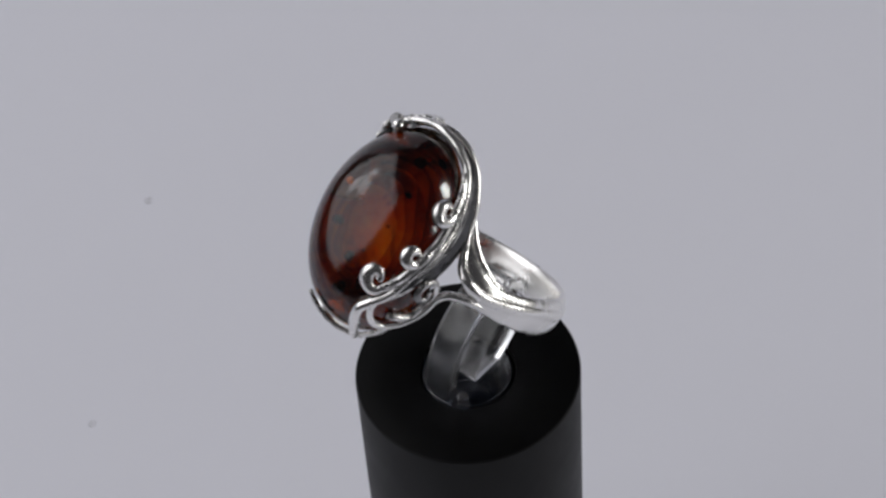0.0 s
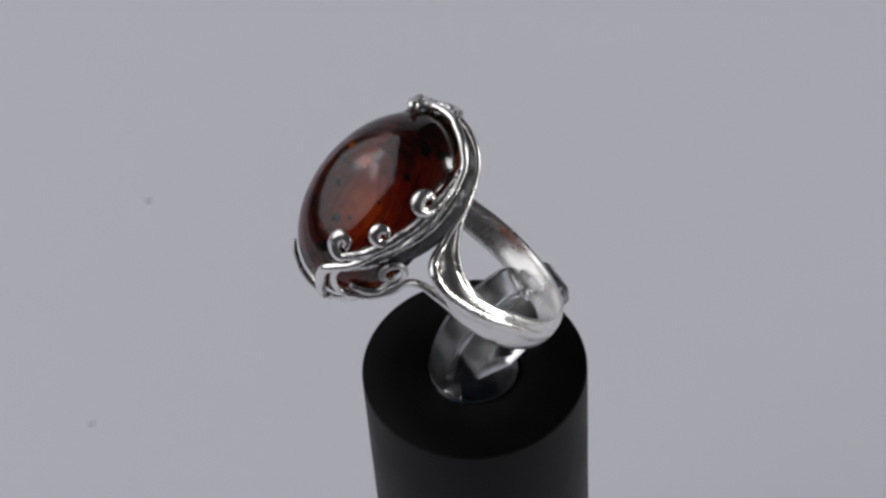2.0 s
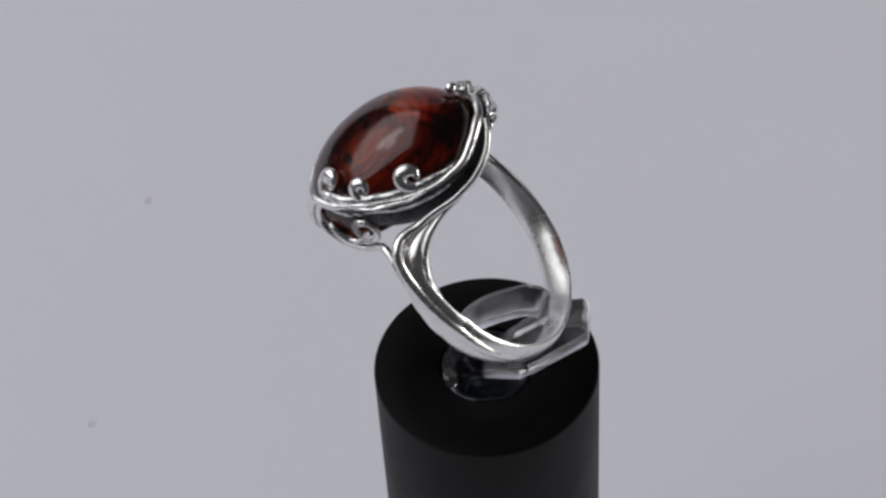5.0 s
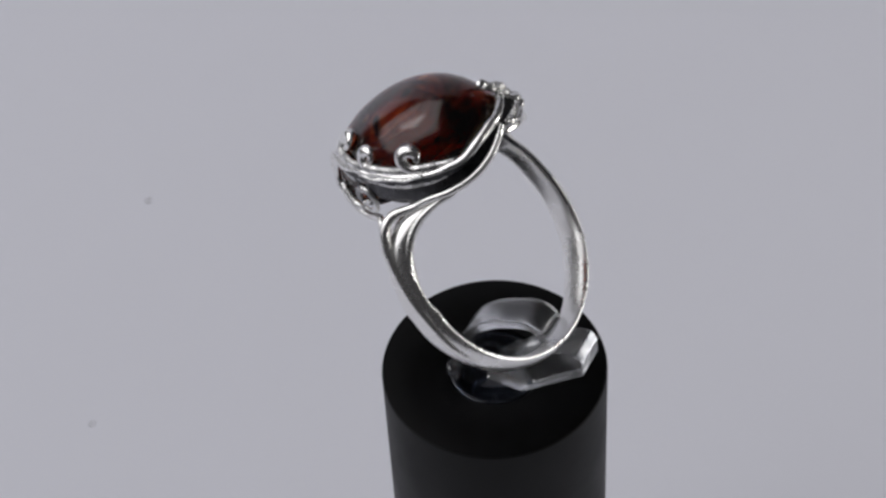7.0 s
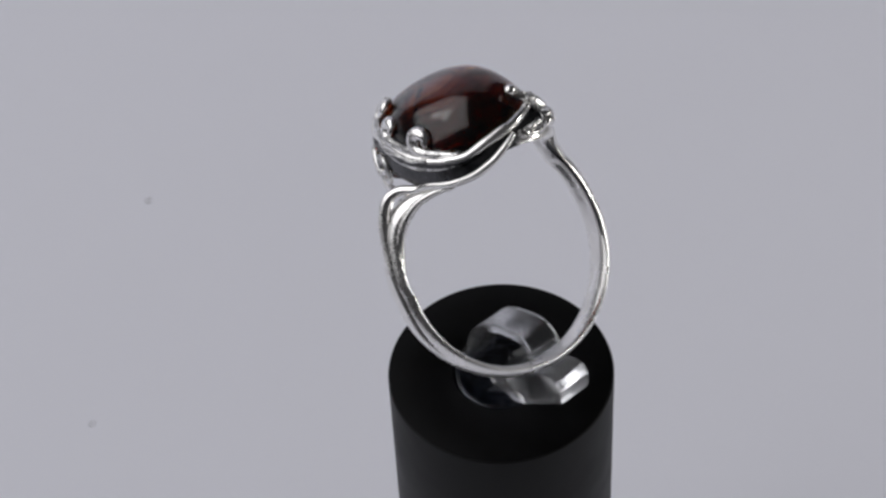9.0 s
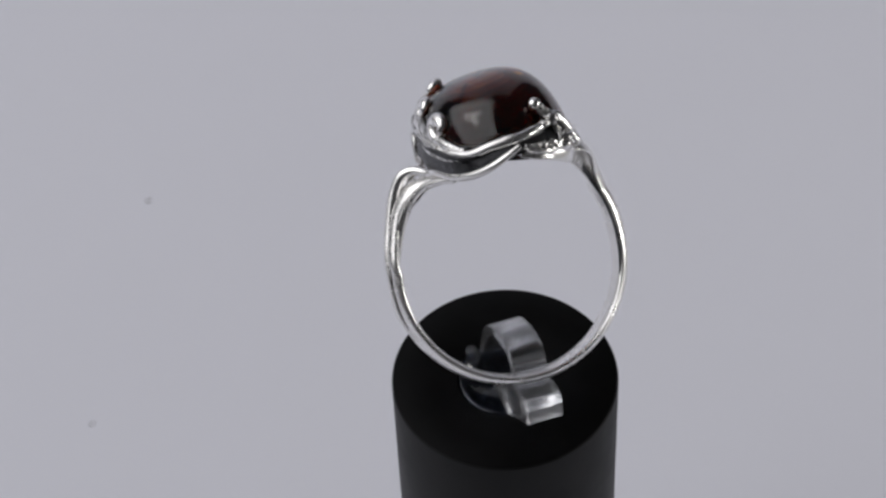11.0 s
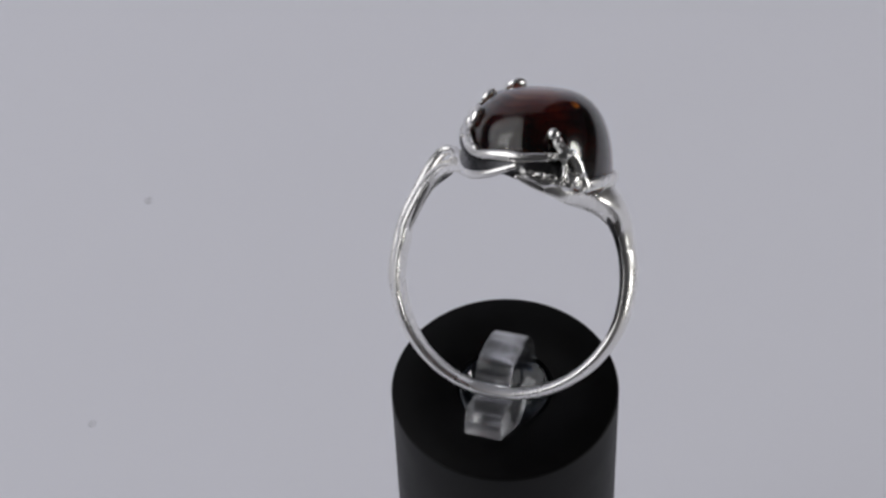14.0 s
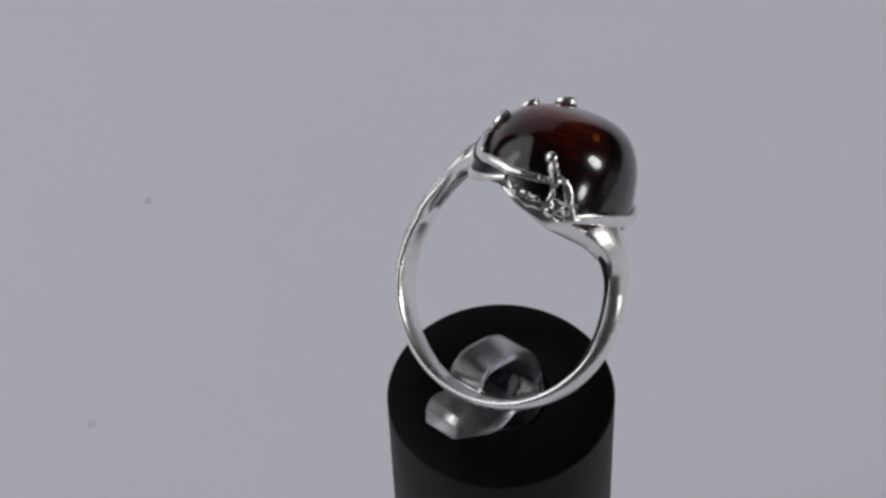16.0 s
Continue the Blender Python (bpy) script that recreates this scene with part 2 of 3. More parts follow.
def flakes(groups, seed, small, large):
    """Flat ragged flakes that follow the dome inside the stone, thinning out towards the borders of their patch."""
    bm = bmesh.new()
    rng = random.Random(seed)
    for first, last, crest, inset, count in groups:
        for _ in range(count):
            f, g = rng.random(), rng.random() ** 1.35
            a = radians(first + (last - first) * f)
            low = foot(a) + 0.03
            if rng.random() > (min(1.0, 3.2 * f, 3.2 * (1 - f)) * min(1.0, 1.9 * (1 - g))) ** 1.7:
                continue
            z = low + (crest - low) * g
            r = (1 - (z / SH) ** SE) ** (1 / SE)
            at = Vector(((SA * r - inset) * math.cos(a), (SB * r - inset) * math.sin(a), z))
            turn = Vector((at.x, at.y, 0.25 + g)).to_track_quat("Z", "Y").to_matrix().to_4x4()
            size, loop = rng.uniform(small, large), []
            for k in range(8):
                rad = size * rng.uniform(0.6, 1.2)
                loop.append(bm.verts.new(STONE_POSE @ ((at + turn @ Vector((rad * math.cos(k * math.pi / 4), rad * math.sin(k * math.pi / 4), rng.uniform(-0.012, 0.012)))) * U)))
            bm.faces.new(loop)
    return bm


def lining(bm, first, last, crest, inset, seed):
    """Added dark sheet that lines the stone's side from its foot up to a ragged border."""
    cols = []
    for k in range(61):
        f = k / 60
        a = radians(first + (last - first) * f)
        low = foot(a) + 0.012
        top = low + (crest - low) * (min(1.0, 4 * f, 4 * (1 - f)) ** 0.6) * (0.88 + 0.24 * noise.noise(Vector((f * 6, seed, 0))))
        col = []
        for j in range(9):
            z = low + (max(top, low + 0.01) - low) * j / 8
            r = (1 - (z / SH) ** SE) ** (1 / SE)
            col.append(bm.verts.new(STONE_POSE @ (Vector(((SA * r - inset) * math.cos(a), (SB * r - inset) * math.sin(a), z)) * U)))
        cols.append(col)
    for p, q in zip(cols, cols[1:]):
        for j in range(8):
            bm.faces.new((p[j], p[j + 1], q[j + 1], q[j]))


def tint_wall(grade):
    """Upright wall round the stone's axis, added to darken side views, from the foot to just under the dome."""
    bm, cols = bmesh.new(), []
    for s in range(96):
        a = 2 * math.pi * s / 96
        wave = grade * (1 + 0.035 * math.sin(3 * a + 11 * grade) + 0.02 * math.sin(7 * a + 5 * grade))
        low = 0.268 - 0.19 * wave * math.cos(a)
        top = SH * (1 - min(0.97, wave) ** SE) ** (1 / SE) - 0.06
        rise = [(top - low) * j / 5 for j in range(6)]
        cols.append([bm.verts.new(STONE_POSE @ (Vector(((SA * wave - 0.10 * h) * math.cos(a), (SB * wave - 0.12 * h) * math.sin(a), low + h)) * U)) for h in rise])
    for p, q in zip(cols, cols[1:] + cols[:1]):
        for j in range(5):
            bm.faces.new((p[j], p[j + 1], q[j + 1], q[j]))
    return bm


def build_stone(ring):
    bm = bmesh.new()
    segs, tiers = 96, 30
    loops = []
    for k in range(-2, tiers):
        loop = []
        for s in range(segs):
            a = 2 * math.pi * s / segs
            low = foot(a)
            z = low + (SH - low) * math.sin(max(k, 0) / tiers * math.pi / 2)
            r = (1 - (z / SH) ** SE) ** (1 / SE) * {-2: 0.93, -1: 0.985}.get(k, 1.0)
            loop.append(bm.verts.new(STONE_POSE @ (Vector((SA * r * math.cos(a), SB * r * math.sin(a), z + {-2: -0.035, -1: -0.02}.get(k, 0.0))) * U)))
        loops.append(loop)
    for p, q in zip(loops, loops[1:]):
        for k in range(segs):
            bm.faces.new((p[k], p[(k + 1) % segs], q[(k + 1) % segs], q[k]))
    top = bm.verts.new(STONE_POSE @ Vector((0, 0, SH * U)))
    for k in range(segs):
        bm.faces.new((loops[-1][k], loops[-1][(k + 1) % segs], top))
    bm.faces.new(loops[0][::-1])
    stone = part("amber_stone", bm, AMBER, ring, "polished oval cabochon of dark cherry amber")
    # cloud of debris low in the stone, its orange imitating light that passes through
    bm = bmesh.new()
    loops = []
    for r, z in [(0.70, 0.0), (0.74, 0.015), (0.68, 0.04), (0.5, 0.07), (0.25, 0.09)]:
        loop = []
        for k in range(48):
            a = 2 * math.pi * k / 48
            rag = r * (1 + 0.16 * math.sin(3 * a + 0.6) + 0.09 * math.sin(7 * a + 2))
            x, y = SA * rag * math.cos(a), SB * rag * math.sin(a) + 0.08
            loop.append(bm.verts.new(STONE_POSE @ (Vector((x, y, 0.275 - 0.19 * x / SA + z + 0.035 * math.sin(5 * a + 9 * r) * (1 - r))) * U)))
        loops.append(loop)
    for p, q in zip(loops, loops[1:]):
        for k in range(48):
            bm.faces.new((p[k], p[(k + 1) % 48], q[(k + 1) % 48], q[k]))
    bm.faces.new(loops[0][::-1])
    bm.faces.new(loops[-1])
    part("cloudy_glow", bm, CLOUD_GLOW, stone, "mottled brown cloud whose orange imitates light through the amber")
    # Near-black sheets added so the stone darkens when seen from the side.
    bm = bmesh.new()
    for k, (first, last, crest, inset) in enumerate(((-75, 20, 0.36, 0.05), (-125, -60, 0.44, 0.05), (-180, -115, 0.46, 0.05))):
        lining(bm, first, last, crest, inset, 2.7 * k)
    part("dark_lining", bm, SHADE_LINING, stone, "dark sheet added inside the amber to darken its side")
    # Nested tinted walls added to imitate the amber's darkening along longer paths.
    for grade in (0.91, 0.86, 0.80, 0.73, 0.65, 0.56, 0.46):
        part("tint_wall", tint_wall(grade), DEPTH_TINT, stone)
    # Orange flakes whose colour imitates light focused at the stone's edge.
    part("glint", flakes(((62, 104, 0.62, 0.035, 60),), 6, 0.012, 0.03), PAINTED_GLINT, stone, "orange flakes coloured as a bright glint")
    rng = random.Random(5)
    specks = [(0.123, 0.292, 0.37, 0.028), (0.092, 0.488, 0.37, 0.040), (-0.02, 0.404, 0.40, 0.032), (0.121, 0.645, 0.37, 0.048), (-0.06, -0.304, 0.42, 0.016), (-0.021, -0.533, 0.42, 0.028), (0.227, 0.60, 0.34, 0.024),
              (-0.056, -0.052, 0.43, 0.010), (0.035, 0.195, 0.40, 0.012), (0.30, 0.091, 0.34, 0.028), (-0.17, -0.62, 0.42, 0.04)]
    for x, y, z, r in specks:
        bm = bmesh.new()
        bmesh.ops.create_icosphere(bm, subdivisions=2, radius=r * U)
        for v in bm.verts:
            v.co *= 1 + 1.3 * noise.noise(v.co / U * 18 + Vector((x, y, z)) * 9)
            v.co.z *= 0.6
        bmesh.ops.transform(bm, matrix=STONE_POSE @ Matrix.Translation(Vector((x, y, z)) * U) @ Matrix.Rotation(rng.random() * 6, 4, "Z"), verts=bm.verts)
        part("inclusion", bm, DEBRIS, stone)
    # Small orange discs, coloured to stand for glints within the stone.
    for x, y, z, r in [(0.30, 0.56, 0.46, 0.040), (0.14, 0.40, 0.44, 0.024), (0.29, -0.25, 0.72, 0.028), (0.20, 0.62, 0.58, 0.022)]:
        bm = bmesh.new()
        bmesh.ops.create_circle(bm, cap_ends=True, segments=12, radius=r * U)
        for v in bm.verts:
            v.co *= 1 + 0.8 * noise.noise(v.co / U * 11 + Vector((x, y, z)) * 7)
        bmesh.ops.solidify(bm, geom=bm.faces[:], thickness=0.006 * U)
        bmesh.ops.transform(bm, matrix=STONE_POSE @ Matrix.Translation(Vector((x, y, z)) * U) @ Euler((rng.uniform(-0.8, 0.8), rng.uniform(-0.8, 0.8), rng.random() * 3)).to_matrix().to_4x4(), verts=bm.verts)
        part("painted_glint", bm, PAINTED_GLINT, stone, "orange disc coloured as a bright glint")
    return stone


def build_band(ob):
    flare = [(0.24, -0.37, 1.0, 0.20, 0.02), (0.37, -0.38, 0.985, 0.38, 0.05), (0.51, -0.365, 0.97, 0.48, 0.09), (0.63, -0.315, 0.935, 0.44, 0.09), (0.72, -0.215, 0.86, 0.38, 0.11), (0.782, -0.11, 0.755, 0.32, 0.13), (0.826, -0.02, 0.618, 0.28, 0.15), (0.876, 0.03, 0.435, 0.255, 0.16)]
    rows = [tuple(r) for r in spline(flare, 8)][:-1]
    for k in range(105):
        a = radians(64 + 214 * k / 104)
        side = min(1.0, abs(a - math.pi) / 1.8) ** 1.5
        near = max(0.0, min(1.0, (math.degrees(math.pi - a) - 40) / 55))
        far = max(0.0, min(1.0, (math.degrees(a - math.pi) - 10) / 50))
        w, h = 0.30 - 0.01 * side - 0.04 * near + 0.035 * far, 0.115 + 0.035 * side + 0.018 * near
        low = max(0.0, -math.cos(a))
        near_end = 0.018 * max(0.0, 1 - (math.degrees(a) - 64) / 22)
        rows.append(((0.960 - 0.008 * near + near_end) * math.sin(a), 0.035 * math.sin(a) - 0.065 * low, (0.957 + 0.012 * low) * math.cos(a), w, h))
    end = [rows[-1], (-0.95, -0.035, 0.27, 0.305, 0.14), (-0.895, -0.045, 0.47, 0.265, 0.13), (-0.815, -0.075, 0.665, 0.23, 0.12), (-0.70, -0.15, 0.80, 0.22, 0.11), (-0.575, -0.26, 0.85, 0.17, 0.09), (-0.47, -0.41, 0.875, 0.11, 0.06)]
    rows += [tuple(r) for r in spline(end, 8)][1:]
    bm = bmesh.new()
    sweep(bm, rows, (0, 0, 0), 32, 2.3, dome=True)
    part("band", bm, SILVER, ob, "smooth polished silver band with a flared shoulder")
    wing = [(*hug(-94, 0.19, 0.02), 0.03, 0.02), (*hug(-80, 0.135, 0.02), 0.07, 0.03), (*hug(-66, 0.09, 0.015), 0.10, 0.04), (*hug(-52, 0.04, 0.0), 0.12, 0.05), (0.60, -0.56, 0.815, 0.14, 0.055), (0.685, -0.34, 0.765, 0.16, 0.06), (0.765, -0.16, 0.67, 0.15, 0.06), (0.825, -0.07, 0.55, 0.10, 0.05), (0.865, -0.03, 0.43, 0.04, 0.03)]
    part("shoulder_wing", strand(wing, HEART, 8, 16, 2.6), SILVER, ob, "smooth silver wing from the shoulder to the petals")
    # Thin dark strand along the edge of shoulder and band.
    notch = [(0.70, -0.29, 0.715, 0.02, 0.03), (0.765, -0.19, 0.615, 0.05, 0.05), (0.825, -0.13, 0.49, 0.045, 0.04), (0.885, -0.125, 0.32, 0.03, 0.03), (0.925, -0.12, 0.10, 0.028, 0.028), (0.92, -0.11, -0.12, 0.022, 0.022), (0.88, -0.11, -0.32, 0.012, 0.012)]
    part("shoulder_line", strand(notch, (0, 0, 0), 8, 10), DARK, ob, "thin dark strand along the shoulder's edge")
    # the split shoulder: three strands
    wire = [(-0.34, -0.09, -0.885, 0.02, 0.02), (-0.615, -0.085, -0.765, 0.05, 0.05), (-0.83, -0.09, -0.53, 0.09, 0.085), (-0.972, -0.085, -0.22, 0.115, 0.10), (-0.993, -0.085, 0.06, 0.115, 0.10), (-0.972, -0.075, 0.30, 0.115, 0.105), (-0.912, -0.06, 0.53, 0.11, 0.105), (-0.825, -0.07, 0.78, 0.095, 0.10), (-0.735, -0.12, 0.932, 0.09, 0.095), (-0.63, -0.19, 0.962, 0.085, 0.085),
            (-0.54, -0.33, 0.925, 0.075, 0.075), (-0.485, -0.49, 0.925, 0.07, 0.07), (-0.405, -0.69, 0.895, 0.07, 0.07), (-0.285, -0.88, 0.898, 0.07, 0.07), (-0.16, -1.005, 0.94, 0.065, 0.065), (-0.02, -1.07, 1.005, 0.06, 0.06), (0.09, -1.085, 1.06, 0.05, 0.05)]
    part("lower_wire", worn(strand(wire, HEART, 12, 14), 0.003, 6), SILVER, ob, "long silver strand that sweeps under the stone")
    inner = [(-0.95, -0.07, 0.02, 0.01, 0.01), (-0.94, -0.085, 0.20, 0.05, 0.05), (-0.855, -0.13, 0.50, 0.085, 0.09), (-0.755, -0.20, 0.69, 0.08, 0.085), (-0.62, -0.33, 0.82, 0.07, 0.075), (-0.49, -0.50, 0.865, 0.055, 0.06), (-0.40, -0.66, 0.86, 0.04, 0.04)]
    part("inner_strand", strand(inner, HEART, 8, 12), SILVER, ob)
    web = [(-0.93, -0.02, 0.28, 0.12, 0.05), (-0.86, -0.05, 0.50, 0.14, 0.05), (-0.75, -0.12, 0.70, 0.16, 0.05), (-0.62, -0.22, 0.84, 0.16, 0.04)]
    part("groove", strand(web, HEART, 6, 10, 3.0), DARK, ob, "blackened groove between the strands")
    fork = [(-0.975, 0.06, 0.02, 0.03, 0.03), (-0.955, 0.065, 0.22, 0.06, 0.06), (-0.895, 0.06, 0.46, 0.075, 0.075), (-0.80, 0.03, 0.66, 0.075, 0.08), (-0.725, 0.02, 0.80, 0.075, 0.075), (-0.655, 0.03, 0.875, 0.07, 0.07), (-0.59, 0.065, 0.92, 0.07, 0.07), (-0.53, 0.14, 0.925, 0.07, 0.065), *hugging([(152, 0.29, 0.065, 0.06), (144, 0.35, 0.06, 0.06), (136, 0.43, 0.06, 0.055), (128.5, 0.54, 0.06, 0.055), (127, 0.64, 0.06, 0.055), (132, 0.72, 0.06, 0.055), (142, 0.735, 0.055, 0.05), (156, 0.675, 0.05, 0.045)], 0.045)]
    part("fork_strand", strand(fork, HEART, 8, 14), SILVER, ob, "forked strand bent round an opening")


def build_mount(ob):
    # blackened wall behind the wires
    bm = bmesh.new()
    cols = []
    tops = [(-40, 0.24), (-62, 0.30), (-90, 0.32), (-120, 0.32), (-140, 0.36), (-150, 0.42), (-160, 0.47), (-169, 0.51), (-180, 0.58), (-192, 0.64)]
    feet = [(-40, 0.12), (-62, 0.15), (-90, 0.205), (-120, 0.17), (-140, 0.165), (-150, 0.185), (-160, 0.22), (-169, 0.29), (-180, 0.39), (-192, 0.51)]
    for t, f in zip(spline(tops, 6), spline(feet, 6)):
        cols.append([bm.verts.new(hug(t[0], f[1] + (t[1] - f[1]) * k / 4, off + 0.022 * (1 - k / 4)) * U) for off in (0.012, 0.03) for k in range(5)])
    for p, q in zip(cols, cols[1:]):
        for s in (0, 5):
            for k in range(4):
                bm.faces.new((p[s + k], p[s + k + 1], q[s + k + 1], q[s + k]))
        bm.faces.new((p[0], p[5], q[5], q[0]))
        bm.faces.new((p[4], p[9], q[9], q[4]))
    part("gallery_wall", bm, DARK, ob, "blackened silver wall round the stone")
    # seat under the stone
    bm = bmesh.new()
    loops = []
    for r, z in [(0.74, -0.080), (0.88, -0.085), (0.92, -0.080), (0.92, -0.055), (0.88, -0.048), (0.74, -0.052), (0.74, -0.080)]:
        loops.append([bm.verts.new(STONE_POSE @ (Vector((SA * r * math.cos(2 * math.pi * k / 64), SB * r * math.sin(2 * math.pi * k / 64), 0.26 - 0.19 * r * math.cos(2 * math.pi * k / 64) + z)) * U)) for k in range(64)])
    for p, q in zip(loops, loops[1:]):
        for k in range(64):
            bm.faces.new((p[k], p[(k + 1) % 64], q[(k + 1) % 64], q[k]))
    part("seat", bm, DARK, ob, "blackened open seat under the stone")
    # plain edge on the bare side, and the lip at the far end
    edge = [(-44, 0.11, 0.08, 0.04), (-30, 0.145, 0.095, 0.045), (-10, 0.165, 0.10, 0.05), (15, 0.165, 0.10, 0.05), (40, 0.195, 0.105, 0.045), (60, 0.23, 0.12, 0.045), (80, 0.28, 0.14, 0.045), (100, 0.33, 0.13, 0.045), (118, 0.37, 0.11, 0.04), (132, 0.40, 0.07, 0.04)]
    part("plain_edge", strand(hugging(edge, 0.022), HEART, 8, 14, 3.2), SILVER, ob, "plain silver edge that holds the stone")
    lip = [(62, 0.66, 0.05, 0.035), (72, 0.63, 0.07, 0.04), (83, 0.58, 0.08, 0.04), (93, 0.51, 0.08, 0.04), (101, 0.43, 0.08, 0.04), (108, 0.36, 0.07, 0.04)]
    part("end_lip", strand(hugging(lip, 0.03), HEART, 6, 12, 2.6), CAST, ob)
    # wire along the upper edge, turned down to a prong at its end
    rim = [(-60, 0.36, 0.05, 0.05), (-67, 0.345, 0.06, 0.06), (-79, 0.335, 0.075, 0.065), (-90, 0.325, 0.08, 0.07), (-100, 0.335, 0.085, 0.07), (-110, 0.335, 0.08, 0.07), (-119, 0.33, 0.075, 0.07), (-128, 0.33, 0.075, 0.07), (-138, 0.365, 0.07, 0.07),
           (-148, 0.41, 0.07, 0.07), (-160, 0.49, 0.07, 0.07), (-167, 0.54, 0.07, 0.065), (-174, 0.595, 0.07, 0.065), (-182, 0.63, 0.07, 0.065), (-189, 0.67, 0.07, 0.065), (-200, 0.70, 0.07, 0.065), (-214, 0.725, 0.075, 0.07), (-228, 0.75, 0.085, 0.075), (-238, 0.745, 0.09, 0.08), (-244, 0.69, 0.09, 0.08), (-249, 0.59, 0.08, 0.075), (-254, 0.45, 0.06, 0.06), (-255, 0.39, 0.03, 0.03)]
    part("rim_wire", worn(strand(hugging(rim, 0.045), HEART, 16, 14), 0.004), SILVER, ob, "wavy silver wire along the stone's edge")
    leafy = [(-134, 0.30, 0.02, 0.02), (-145, 0.345, 0.06, 0.04), (-155, 0.405, 0.10, 0.045), (-165, 0.47, 0.11, 0.05), (-175, 0.54, 0.085, 0.05), (-184, 0.59, 0.055, 0.05), (-191, 0.62, 0.085, 0.05), (-200, 0.655, 0.085, 0.05), (-212, 0.69, 0.03, 0.035)]
    part("leaf_strand", worn(strand(hugging(leafy, 0.04), HEART, 16, 12), 0.007, 10), CAST, ob, "chased silver leaf below the wire")
    line = [(-120, 0.295, 0.015, 0.015), (-132, 0.315, 0.045, 0.044), (-144, 0.372, 0.055, 0.046), (-156, 0.44, 0.058, 0.046), (-168, 0.515, 0.056, 0.046), (-180, 0.595, 0.05, 0.046), (-195, 0.66, 0.046, 0.044), (-208, 0.70, 0.015, 0.015)]
    part("leaf_groove", strand(hugging(line, 0.066), HEART, 6, 8), DARK, ob, "blackened line between wire and leaf")
    vein = [(-150, 0.44, 0.03, 0.03), (-160, 0.475, 0.035, 0.035), (-170, 0.55, 0.035, 0.035), (-180, 0.60, 0.03, 0.03), (-190, 0.66, 0.025, 0.025)]
    part("leaf_vein", worn(strand(hugging(vein, 0.075), HEART, 12, 10), 0.006, 10), CAST, ob)
    # chased cuts across the leaf
    for ang, z, slant in ((-137, 0.335, 5), (-143, 0.36, 5), (-149, 0.385, 6), (-155, 0.42, 6), (-161, 0.455, 6), (-167, 0.49, 6), (-174, 0.54, 5), (-190, 0.625, 5), (-197, 0.65, 5)):
        cut = hugging([(ang + slant, z - 0.055, 0.010, 0.012), (ang + 0.4 * slant, z - 0.025, 0.02, 0.02), (ang - 0.3 * slant, z + 0.02, 0.022, 0.02), (ang - slant, z + 0.05, 0.01, 0.012)], 0.066)
        part("chased_cut", strand(cut, HEART, 4, 8), DARK, ob)
    ridge = [(-132, 0.37, 0.03, 0.03), (-143, 0.445, 0.07, 0.05), (-154, 0.515, 0.08, 0.06), (-166, 0.585, 0.075, 0.06), (-178, 0.655, 0.08, 0.06), (-190, 0.705, 0.075, 0.06), (-202, 0.75, 0.08, 0.06), (-213, 0.785, 0.05, 0.05)]
    part("scroll_ridge", worn(strand(hugging(ridge, 0.045), HEART, 12, 12), 0.008, 10), CAST, ob, "chased ridge from which the tips curl")
    # three curled tips that lie over the stone
    for ang, z, r, lead, w in ((-149, 0.58, 0.100, [(-129, 0.36, 0.05), (-137, 0.39, 0.055), (-145, 0.43, 0.068)], 0.096), (-178.5, 0.73, 0.084, [(-158, 0.53, 0.045), (-165, 0.57, 0.05), (-172, 0.61, 0.064)], 0.086), (-211, 0.825, 0.100, [(-187, 0.68, 0.045), (-194, 0.705, 0.055), (-201, 0.715, 0.066)], 0.096)):
        bm = strand(curl_rows(ang, z, r, lead, -95, -425, w, 0.34), HEART, 2, 12)
        part("scroll", bm, SILVER, ob, "curled silver tip lying over the stone")
    swirl = curl_rows(-197.5, 0.475, 0.13, [(-222, 0.60, 0.05), (-218, 0.50, 0.075), (-212, 0.40, 0.07)], -140, 330, 0.055, 0.2, 34, 0.045)
    part("swirl", strand(swirl, HEART, 2, 12), CAST, ob, "flat silver spiral beside the fork")
    # beaded tip and floral cluster at the near end
    bm = bmesh.new()
    ball(bm, hug(-68.5, 0.505, 0.055), 0.050)
    part("bead", bm, SILVER, ob, "round silver bead over the stone")
    stem = hugging([(-66, 0.48, 0.055, 0.055), (-64.5, 0.44, 0.08, 0.07), (-63, 0.41, 0.095, 0.075), (-61, 0.36, 0.085, 0.08), (-60, 0.30, 0.06, 0.06)], 0.055)
    part("stem", worn(strand(stem, HEART, 8, 12), 0.022, 16), CAST, ob)
    bm = bmesh.new()
    for ang, z, off, r in ((-62, 0.36, 0.07, 0.055), (-56, 0.375, 0.06, 0.032), (-64, 0.42, 0.08, 0.03), (-70, 0.345, 0.06, 0.035)):
        ball(bm, hug(ang, z, off), r)
    part("knot", worn(bm, 0.022, 18), CAST, ob)
    leg = hugging([(-55, 0.385, 0.045, 0.05), (-52, 0.33, 0.07, 0.06), (-49, 0.26, 0.075, 0.065), (-46, 0.19, 0.06, 0.06), (-44, 0.13, 0.085, 0.07), (-42, 0.09, 0.06, 0.05)], 0.055)
    part("leg", worn(strand(leg, HEART, 8, 12), 0.014, 12), SILVER, ob)
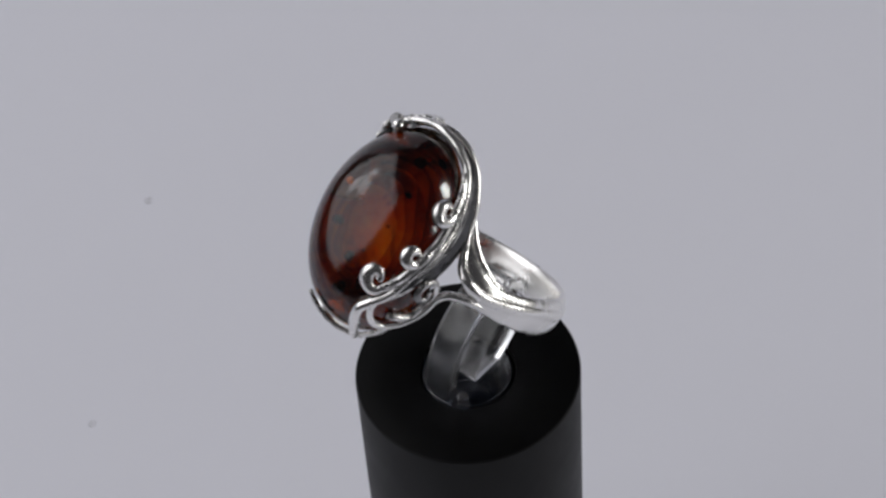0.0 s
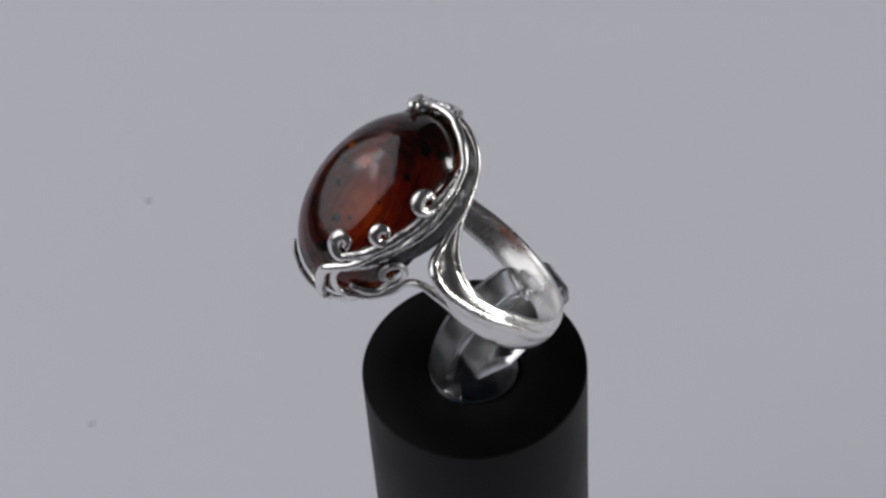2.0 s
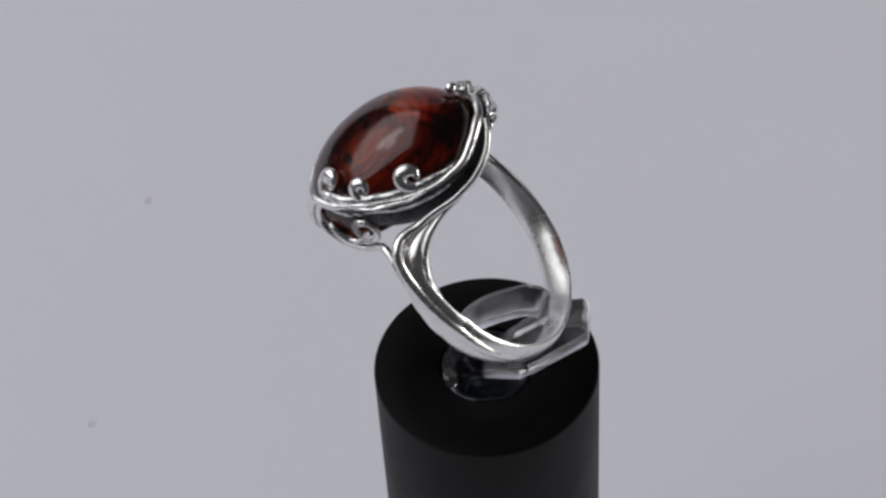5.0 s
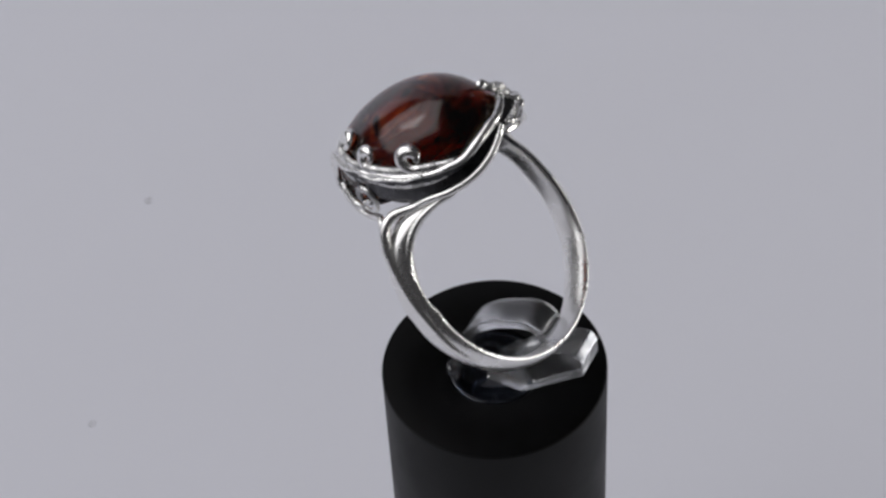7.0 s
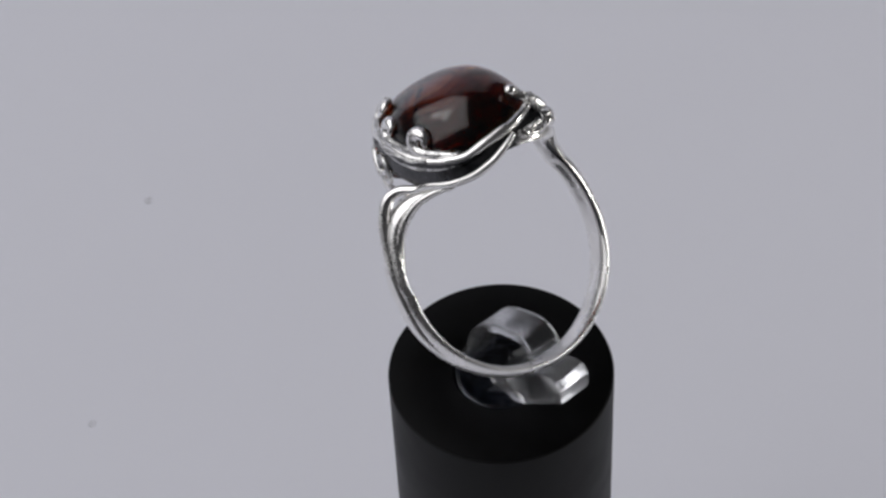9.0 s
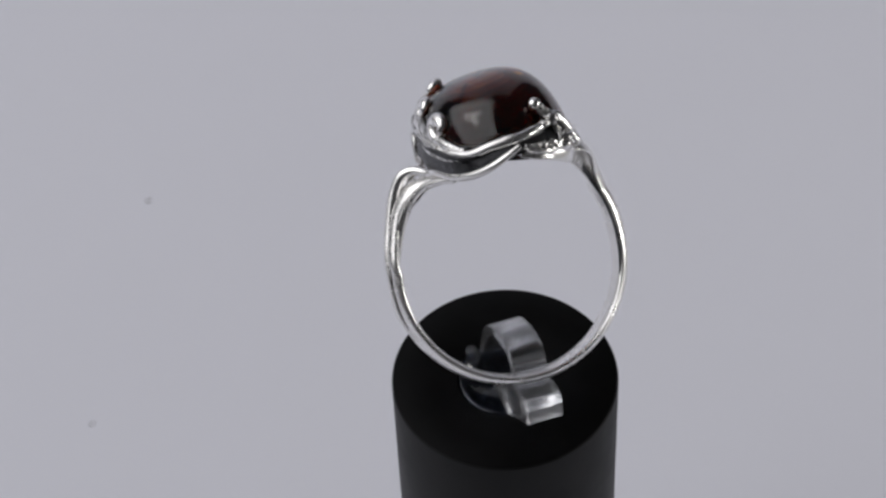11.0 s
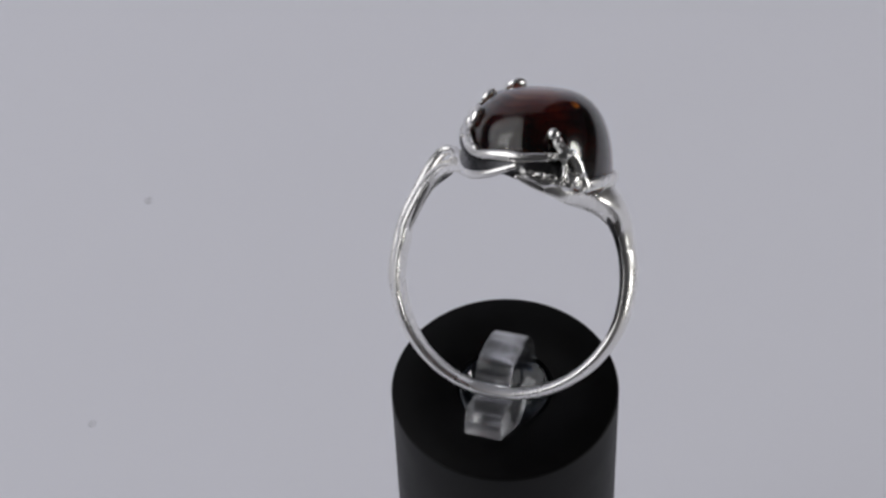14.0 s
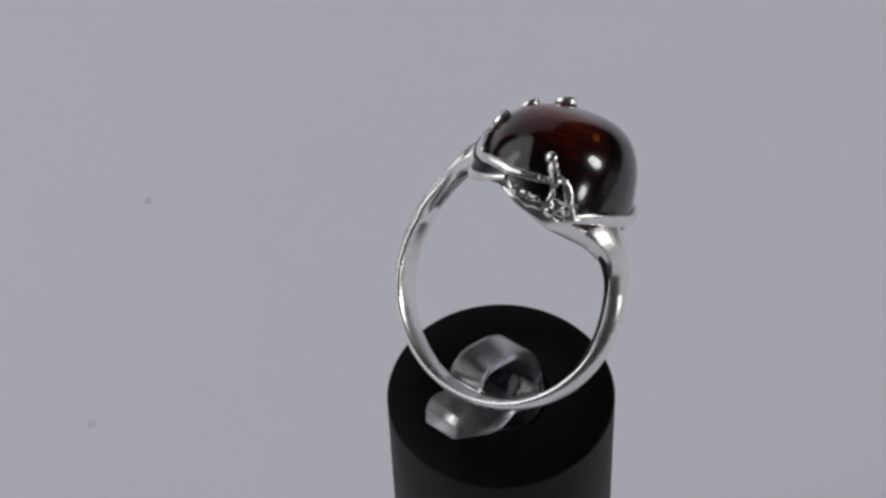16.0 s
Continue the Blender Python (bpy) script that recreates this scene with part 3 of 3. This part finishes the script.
    foot = hugging([(-48, 0.09, 0.04, 0.04), (-44, 0.12, 0.06, 0.05), (-40, 0.115, 0.05, 0.05), (-37, 0.12, 0.03, 0.03)], 0.06)
    part("leg_foot", strand(foot, HEART, 4, 10), SILVER, ob)
    crook = hugging([(-90, 0.24, 0.04, 0.04), (-84, 0.20, 0.05, 0.05), (-78, 0.165, 0.055, 0.05), (-70, 0.145, 0.06, 0.05), (-63, 0.165, 0.06, 0.05), (-60, 0.22, 0.055, 0.05), (-61, 0.31, 0.05, 0.05)], 0.055)
    part("crook", worn(strand(crook, HEART, 8, 12), 0.018, 14), CAST, ob)
    bm = bmesh.new()
    for ang, z, r in ((-88, 0.22, 0.035), (-83, 0.20, 0.045), (-76, 0.21, 0.045), (-70, 0.20, 0.04), (-55, 0.19, 0.07), (-51, 0.15, 0.055), (-58, 0.14, 0.055), (-66, 0.15, 0.045), (-74, 0.155, 0.045), (-50, 0.21, 0.045)):
        ball(bm, hug(ang, z, 0.03), r * 1.15, (1, 1, 0.7))
    worn(bm, 0.03, 16)
    part("petals", bm, CAST, ob, "rough cast silver petals")


def build_ring():
    ob = new("ring")
    build_band(ob)
    build_mount(ob)
    build_stone(ob)
    return tagged(ob, "silver ring with scrolled mount and oval cherry amber stone", "ring")


stand, clip, ring = build_stand(), build_clip(), build_ring()


# ---- movement ----
def motions():
    """The stand turns with what it carries."""
    stand_at = pose(0.194 * U, -0.008 * U, BASE, -0.456, 0.493, 0)
    frame_ring = Matrix(((0.9997, 0.0197, 0.0175, 0.2759 * U), (-0.0263, 0.7470, 0.6643, 0.0457 * U), (0.0, -0.6645, 0.7473, 1.4799 * U + BASE), (0, 0, 0, 1)))
    rows = []
    for k in range(33):
        t = k / 2
        spin = 137.22 - 10.5594 * t - 0.04457 * t * t + 0.000936 * t ** 3
        rows.append((t, pose(0, 0, 0, 0, 0, spin)))
    walk(stand, [(t, m @ stand_at) for t, m in rows])
    walk(clip, [(t, m @ stand_at) for t, m in rows])
    walk(ring, [(t, m @ frame_ring) for t, m in rows])


motions()
